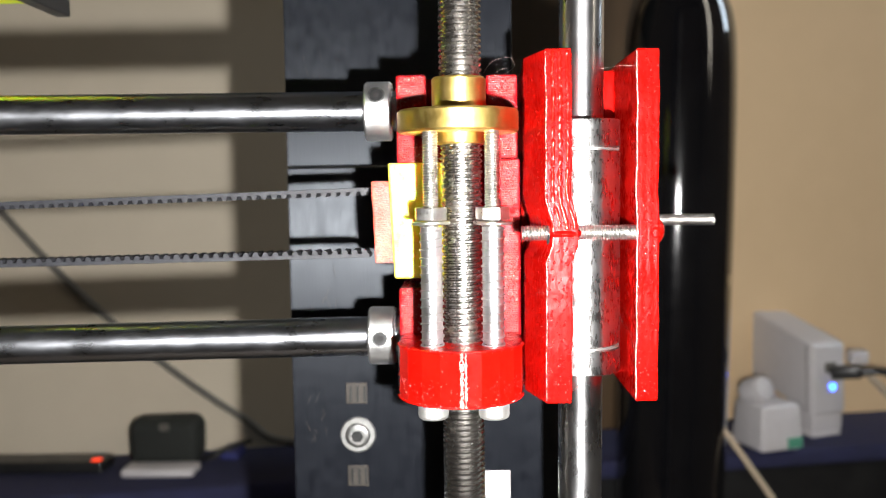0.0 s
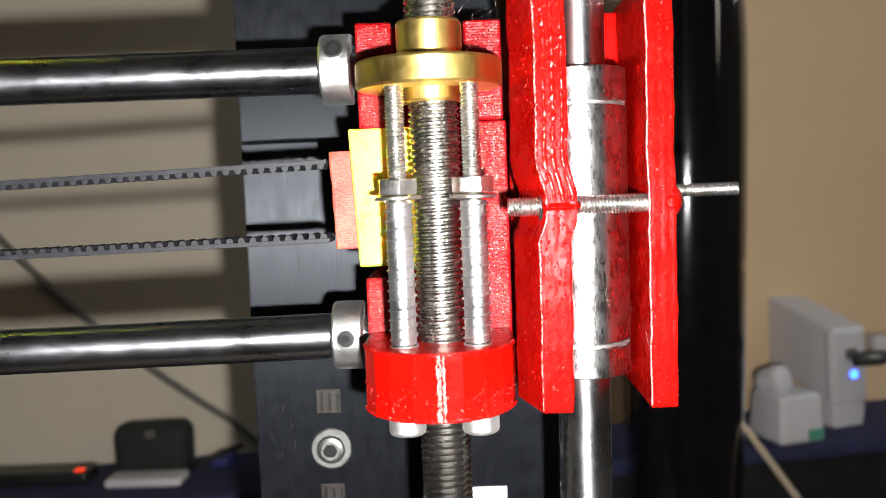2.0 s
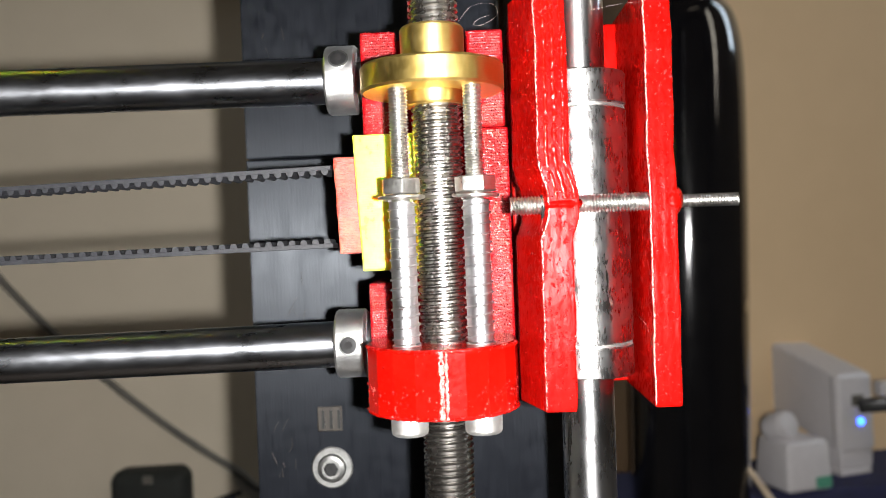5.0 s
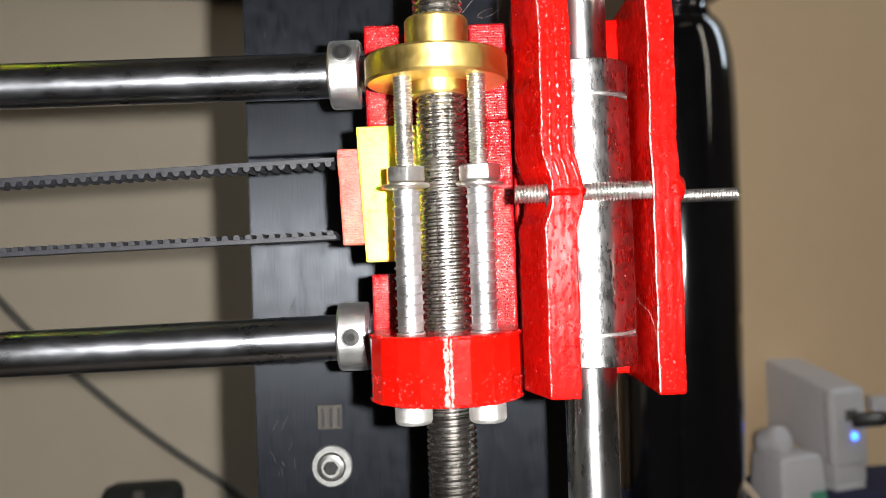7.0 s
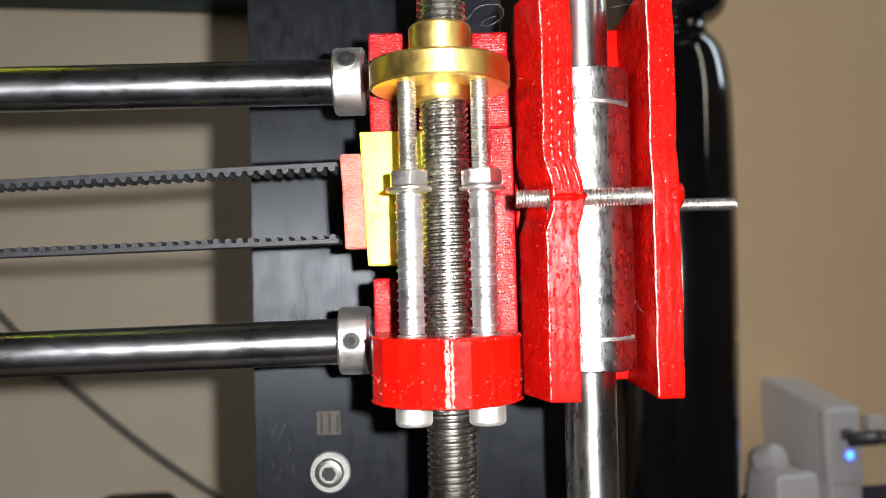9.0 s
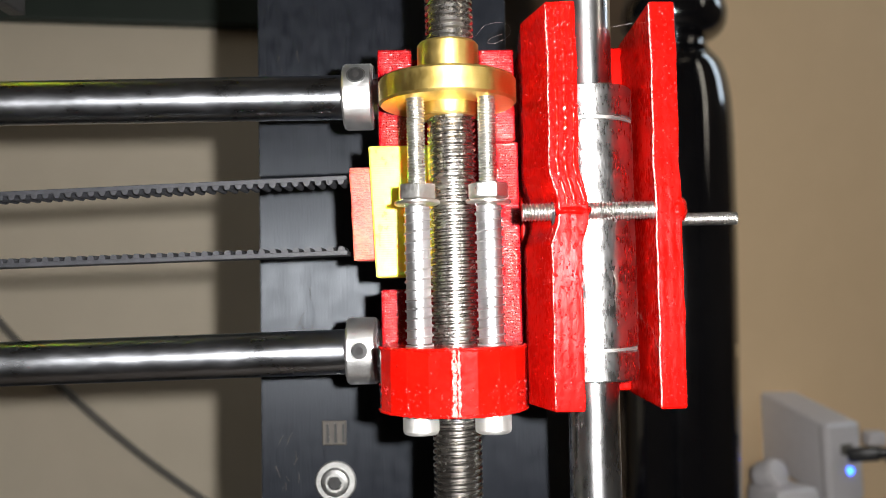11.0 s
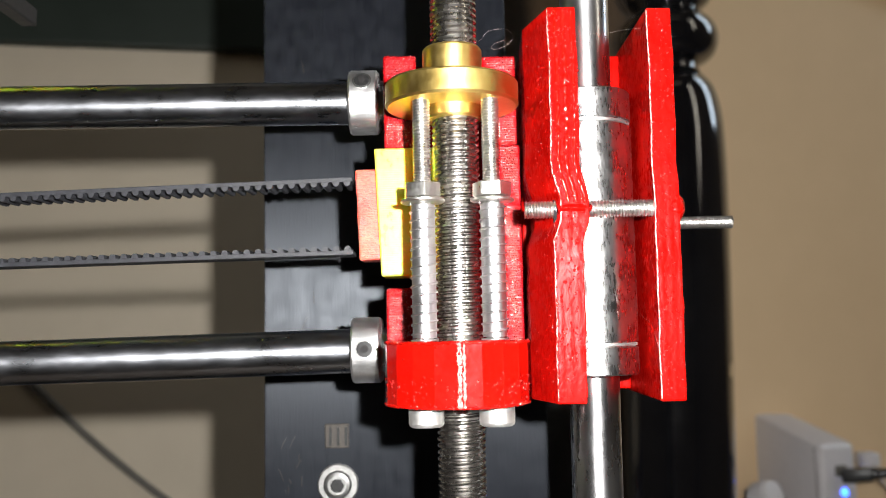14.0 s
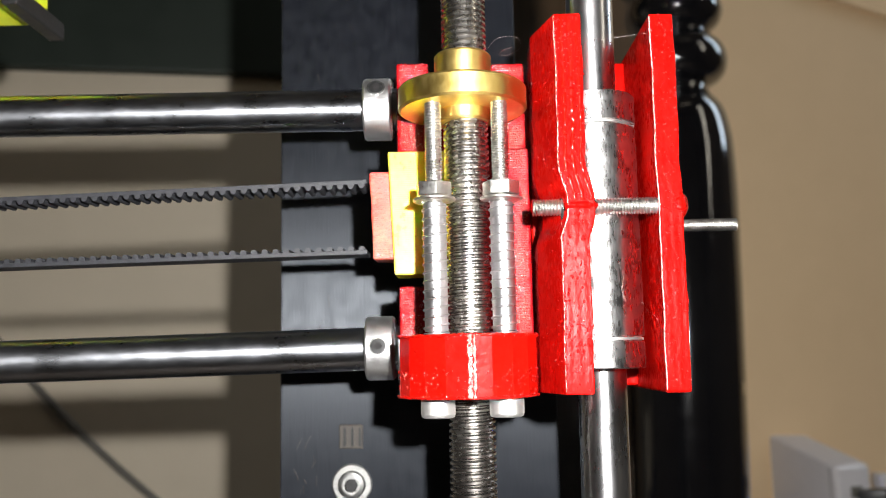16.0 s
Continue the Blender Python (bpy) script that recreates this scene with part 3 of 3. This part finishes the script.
def coil_spring(x, y, z0, z1, r, wire, pitch):
    turns = (z1 - z0 - 2 * wire) / pitch
    n = int(turns * 20)
    pts = []
    for k in range(n + 1):
        a = 2 * math.pi * turns * k / n
        pts.append((r * math.cos(a), r * math.sin(a), z0 + wire + (z1 - z0 - 2 * wire) * k / n))
    end0 = [(r * math.cos(2 * math.pi * k / 20), r * math.sin(2 * math.pi * k / 20), z0 + wire * (0.4 + 0.6 * k / 20)) for k in range(-20, 0)]
    sp = solo("coil_spring", tube(end0 + pts, wire, 10), spring_mat, "bright steel coil spring round a cap screw", "spring", "springs", smooth="all")
    sp.matrix_world = pose(x, y, 0)
    return sp


# added sleeve: closes the spring's front, which glare washes to one bright band
def spacer(x, y):
    s = solo("bright_sleeve", lathe([(0.0016, 0.0001), (0.00196, 0.0001), (0.00196, 0.0216), (0.0016, 0.0216)], 40), spring_mat, "added bright sleeve closing the glare-washed front of a spring", "spacer", "spacer tubes")
    s.matrix_world = pose(x, y, 0)
    return s


for sx, turn in ((-0.00565, 8), (0.00565, 22)):
    cap_screw(sx, -0.00565)
    hex_nut(sx, -0.00565, 0.0240, turn)
    washer(sx, -0.00565, 0.0220, 1.5 if sx > 0 else -1.0)
    coil_spring(sx, -0.00565, -0.0003, 0.0221, 0.00206, 0.00018, 0.00152)
    spacer(sx, -0.00565)

# ---- upright rod, bearing and clamp bolts ----
solo("upright_rod", lathe([(0.0042, -0.30), (0.0042, 0.30)], 64, pose(RX, RY, 0, 0, 0.3, 0)), chrome_z, "polished upright steel guide rod", "guide rod")
bearing = thing("linear_bearing", "long steel linear bearing gripped by the red clamp", "bearing")
part("sleeve", lathe([(0.0045, -0.0066), (0.0073, -0.0066), (0.0075, -0.0064), (0.0075, -0.0021), (0.0070, -0.00205), (0.0070, -0.00115), (0.0075, -0.0011),
                      (0.0075, 0.0351), (0.0070, 0.03515), (0.0070, 0.03605), (0.0075, 0.0361), (0.0075, 0.0409), (0.0073, 0.0411), (0.0045, 0.0411)], 96, pose(RX, RY, 0)), bearing_mat, bearing)
for gz in (-0.0016, 0.0356):
    part("retaining_ring", lathe([(0.0070, gz - 0.00028), (0.00735, gz - 0.00022), (0.00735, gz + 0.00022), (0.0070, gz + 0.00028)], 72, pose(RX, RY, 0)), groove_mat, bearing, "dull wire retaining ring")
bolt_a = thing("clamp_bolt", "threaded steel bolt across the bearing clamp", "bolt", "clamp bolts")
part("threaded_shaft", thread(0.00145, 0.0005, 0.00026, 0.0108, 0.0352, 24, Matrix.Translation((0, -0.0071, 0.0203)) @ ALONG_X @ Matrix.Rotation(radians(0), 4, "Z")), steel_small, bolt_a, smooth="all")
bolt_b = thing("clamp_bolt", "thin threaded steel bolt sticking out of the clamp", "bolt", "clamp bolts")
part("threaded_shaft", thread(0.00125, 0.0005, 0.0002, 0.0340, 0.0543, 24, Matrix.Translation((0, 0.0235, 0.0212)) @ ALONG_X), steel_small, bolt_b, smooth="all")

# ---- level rods with collars ----
def level_rod(z_near, z_far, group):
    a, b = Vector((-0.0128, 0.0170, z_near)), Vector((-0.30, 0.0170, z_far))
    d = b - a
    m = Matrix.Translation(a) @ d.to_track_quat("Z", "Y").to_matrix().to_4x4()
    return solo("level_rod", lathe([(0.0041, 0.0), (0.0041, d.length)], 64, m), chrome_x, "dark polished level steel guide rod", "guide rod", group)


level_rod(0.0447, 0.0460, "level rods")
level_rod(-0.0022, -0.0068, "level rods")


def shaft_collar(z, angle, y=0.0170):
    c = thing("shaft_collar", "grey aluminium shaft collar at the end of a level rod", "shaft collar", "shaft collars")
    m = Matrix.Translation((-0.0006, y, z)) @ Matrix.Rotation(radians(-90), 4, "Y")
    part("ring", lathe([(0.0042, 0.0134), (0.0056, 0.0134), (0.0061, 0.0139), (0.0061, 0.0186), (0.0058, 0.0190), (0.0042, 0.0190)], 72, m), collar_mat, c)
    s = Matrix.Translation((-0.0169, y, z)) @ Matrix.Rotation(radians(90 - angle), 4, "X")
    scr = part("set_screw", lathe([(0.0015, 0.0055), (0.0016, 0.0062), (0.0014, 0.00642), (0.0009, 0.00646)], 28, s), black_steel, c, "dark set screw")
    part("rim", lathe([(0.0015, 0.0058), (0.00172, 0.00622), (0.00176, 0.00632), (0.0016, 0.00636)], 28, s), dull_steel, c)
    part("socket", lathe([(0.00080, 0.0062), (0.00078, 0.00652)], 6, s), hole_mat, scr)
    return c


shaft_collar(0.0447, 27)
shaft_collar(-0.0022, 3)

# ---- belt and its clamp ----
def timing_belt(z0, z1, teeth_down):
    b = thing("timing_belt", "black rubber toothed timing belt seen edge on", "belt", "timing belts")
    L = 0.28
    part("backing", box(-L, 0, -0.0030, 0.0030, -0.00040, 0.00040, 0.0001), belt_mat, b)
    s = -1 if teeth_down else 1
    tooth = None
    for k in range(139):
        x = -0.0010 - k * 0.0020
        if tooth is None:
            bm = prism([(-0.00062, 0), (0.00062, 0), (0.00050, 0.00055), (0.00028, 0.00078), (-0.00028, 0.00078), (-0.00050, 0.00055)], -0.0030, 0.0030)
            bm.transform(Matrix.Rotation(radians(90), 4, "X") if not teeth_down else Matrix.Rotation(radians(-90), 4, "X"))
            tooth = part("tooth", bm, belt_mat, b, smooth=False)
            mesh = tooth.data
        else:
            tooth = new("tooth", mesh)
            tooth.parent = b
        tooth.location = (x, 0, s * 0.00038)
    b.matrix_world = pose(-0.0185, 0.0115, z0, 0, math.degrees(math.atan((z0 - z1) / 0.10)) * -1, 0)
    return b


timing_belt(0.0286, 0.0260, True)
timing_belt(0.0154, 0.0138, False)
solo("belt_clamp_block", prism([(-0.0142, 0.0066), (-0.0010, 0.0066), (-0.0010, 0.0148), (-0.0142, 0.0148)], 0.0109, 0.0337, 10, lambda z: (0.0010 * (0.0337 - z) / 0.0228 - 0.0002, 0), bev=0.0003), yellow_mat, "yellow printed block clamping the belt", "printed block")
pad = thing("belt_clamp_pad", "pale red rough printed pad beside the yellow block", "printed pad")
part("pad", roughened(prism([(-0.0179, 0.0076), (-0.0134, 0.0076), (-0.0134, 0.0140), (-0.0179, 0.0140)], 0.0139, 0.0302, 12, lambda z: (0.0006 * (0.0302 - z) / 0.0163, 0), bev=0.0003), 0.00015, 700), red_pad_mat, pad)

# carriage corner above the level rods
carr = thing("carriage_part", "lime yellow printed carriage part with a black cable tie", "printed part")
part("body", prism([(-0.150, 0.022), (-0.094, 0.022), (-0.094, 0.040), (-0.150, 0.040)], 0.0725, 0.110, bev=0.002), lime_mat, carr)
part("foot", lathe([(0.012, 0.049), (0.012, 0.0725)], 6, pose(-0.118, 0.031, 0)), lime_mat, carr)
part("cable_tie", box(-0.0950, -0.0915, 0.0200, 0.0420, 0.0700, 0.0740, 0.0004), black_plastic, carr, "black cable tie")

# ---- things on the bench ----
def power_adapter():
    a = thing("power_adapter", "white plug-in power adapter with a glowing blue light", "power adapter")
    # the body droops a little towards its front face
    lean = Matrix.Translation((0, 0, 0.0140)) @ Matrix(((1, 0, 0, 0), (0, 1, 0.03, 0), (0, 0.26, 1, 0), (0, 0, 0, 1)))

    def leaning(bm):
        bm.transform(lean)
        return bm

    part("body", leaning(box(0.0, 0.0270, 0.0, 0.0610, 0.0, 0.0490, 0.0034, 4)), adapter_mat, a)
    part("seam", leaning(box(-0.0001, 0.0271, 0.0050, 0.0056, 0.0020, 0.0460)), grey_cable, a, "fine seam line")
    part("port", leaning(box(0.0100, 0.0190, -0.0004, 0.002, 0.0290, 0.0360, 0.0005)), grey_cable, a, "dark socket")
    part("status_light", leaning(lathe([(0.0021, 0.0), (0.0021, 0.0008), (0.0013, 0.0014)], 20, pose(0.0158, 0.0, 0.0195, 90))), led_blue, a, "glowing blue light")
    part("plug_base", box(0.0015, 0.0260, 0.0015, 0.0330, 0.0030, 0.0185, 0.002, 3), adapter_mat, a)
    part("foot_plate", box(0.0005, 0.0235, 0.0003, 0.0280, 0.0, 0.0035, 0.001), adapter_mat, a)
    a.matrix_world = pose(0.2235, 0.3860, BZ, 0, 0, 20) @ Matrix.Diagonal((1, 1, 0.96, 1))
    return a


def travel_plug():
    p = thing("travel_plug", "white travel plug with a round pin cover and green sticker", "plug")
    bm = box(-0.0150, 0.0150, -0.0150, 0.0150, 0.0, 0.0270, 0.003, 3)
    for v in bm.verts:
        k = 1 - 0.12 * max(0.0, v.co.z) / 0.027
        v.co.x, v.co.y = v.co.x * k, v.co.y * k
    part("body", bm, adapter_mat, p)
    part("sticker", box(0.0030, 0.0125, -0.0153, -0.0140, 0.0015, 0.0075), green_tag, p, "green sticker")
    part("pin_cover", lathe([(0.0070, -0.007), (0.0080, -0.004), (0.0080, 0.004), (0.0068, 0.007), (0.0030, 0.008)], 28, pose(-0.0080, 0.0, 0.0330, 70, 0, 15)), adapter_mat, p)
    p.matrix_world = pose(0.1905, 0.3740, BZ, 0, 0, 18) @ Matrix.Scale(1.06, 4)
    return p


power_adapter()
travel_plug()
plug = thing("usb_plug", "black cable plug pushed into the adapter", "plug")
part("shell", box(-0.0045, 0.0045, -0.018, 0.0, -0.004, 0.004, 0.0018, 3), black_plastic, plug)
part("strain_relief", lathe([(0.0032, 0.0), (0.0022, 0.009)], 16, pose(0, -0.0178, 0, 90)), black_plastic, plug)
part("cord", tube(bend([(0, -0.025, 0), (0.004, -0.034, -0.003), (0.012, -0.046, -0.012), (0.035, -0.060, -0.026), (0.08, -0.055, -0.0390)], 12), 0.0022, 10), black_plastic, plug)
plug.matrix_world = pose(0.2345, 0.3860, BZ + 0.0425, -8, 0, 62)
white_lead = thing("white_lead", "white connector with a tan cable beside the adapter", "cable")
part("connector", box(0.2530, 0.2640, 0.397, 0.407, -0.0900, -0.0810, 0.0015, 3), adapter_mat, white_lead)
part("cord", tube(bend([(0.256, 0.401, -0.088), (0.268, 0.396, -0.101), (0.283, 0.392, -0.117), (0.302, 0.390, BZ + 0.002)], 10), 0.0024, 10), tan_cable, white_lead, "tan cable")

pouch = thing("black_pouch", "soft black zipped pouch on the bench", "pouch")
part("body", roughened(box(-0.1985, -0.1572, 0.3380, 0.3600, BZ, -0.1070, 0.006, 4), 0.0014, 110), pouch_mat, pouch)
part("zip_pull", box(-0.1790, -0.1735, 0.3365, 0.3380, -0.1130, -0.1085, 0.0005), grey_cable, pouch, "pale zip pull")
solo("white_tray", box(-0.1960, -0.1540, 0.3180, 0.3350, BZ, BZ + 0.005, 0.002, 3), adapter_mat, "flat white plastic case on the blue cloth", "case")
strip = thing("power_strip", "dark power strip with a lit red switch", "power strip")
part("body", box(-0.3400, -0.2090, 0.326, 0.345, BZ, BZ + 0.007, 0.002), black_plastic, strip)
part("switch", box(-0.2170, -0.2115, 0.328, 0.334, BZ + 0.0020, BZ + 0.0076, 0.001), led_red, strip, "glowing red rocker switch")
solo("blue_packet", box(-0.1470, -0.1360, 0.350, 0.368, BZ, BZ + 0.005, 0.001), blue_box_mat, "small blue packet on the bench", "packet")
solo("wall_cable", on_wall(tube(bend([(-0.42, -0.003, 0.190), (-0.32, -0.003, 0.068), (-0.267, -0.003, 0.001), (-0.228, -0.003, -0.043), (-0.185, -0.003, -0.083), (-0.142, -0.003, -0.116), (-0.110, -0.008, BZ + 0.0025), (0.0, -0.02, BZ + 0.0022)], 14), 0.0023, 10)), grey_cable, "grey cable hanging along the pale wall", "cable")
solo("bench_cable", tube(bend([(-0.128, 0.352, BZ + 0.012), (-0.140, 0.347, BZ + 0.0088), (-0.152, 0.342, BZ + 0.004), (-0.158, 0.350, BZ + 0.0015)], 12), 0.0016, 8), black_plastic, "short black cable lying on the bench", "cable")
lead = thing("tan_lead", "tan cable with a red connector hanging beside the black post", "cable")
part("cord", tube(bend([(0.136, 0.317, -0.097), (0.1455, 0.309, -0.109), (0.157, 0.306, -0.126), (0.170, 0.304, -0.145), (0.185, 0.302, -0.168)], 12), 0.0018, 10), tan_cable, lead)
part("connector", box(0.181, 0.190, 0.298, 0.306, -0.188, -0.166, 0.001), red_plug, lead, "red connector")

# a fleck of red paint on the upper level rod
solo("paint_fleck", lathe([(0.0005, -0.0002), (0.0004, 0.0001), (0.0001, 0.00015)], 8, Matrix.Translation((-0.0463, 0.0137, 0.0470)) @ Matrix.Rotation(radians(53), 4, "X")), red_plug, "tiny red fleck on a steel guide rod", "fleck")

# ---- stray hairs of plastic ----
def hair(points, r=0.000010):
    return solo("plastic_hair", tube(bend(points, 10), r, 5), string_mat, "fine stray hair of printed plastic", "plastic hair", "plastic hairs")


hair([(0.0040, -0.0030, 0.0494), (0.0062, -0.001, 0.0522), (0.0095, 0.001, 0.0530), (0.0103, 0.002, 0.0515), (0.0080, 0.002, 0.0500), (0.0065, 0.001, 0.0498), (0.0072, 0.001, 0.0506), (0.0090, 0.001, 0.0512)])
hair([(0.0194, -0.0085, 0.0512), (0.0215, -0.0065, 0.0500), (0.0245, -0.0055, 0.0498), (0.0290, -0.006, 0.0503), (0.0315, -0.0075, 0.0500)])
hair([(0.0250, -0.0057, 0.0110), (0.0256, -0.0058, 0.0085), (0.0252, -0.0058, 0.0065), (0.0258, -0.0057, 0.0045)])
hair([(0.0293, 0.0, 0.0055), (0.0300, -0.003, 0.0030), (0.0308, -0.006, 0.0015), (0.0313, -0.0080, -0.0020)])
hair([(0.0156, -0.0078, 0.0185), (0.0152, -0.0098, 0.0170), (0.0156, -0.0105, 0.0155)])
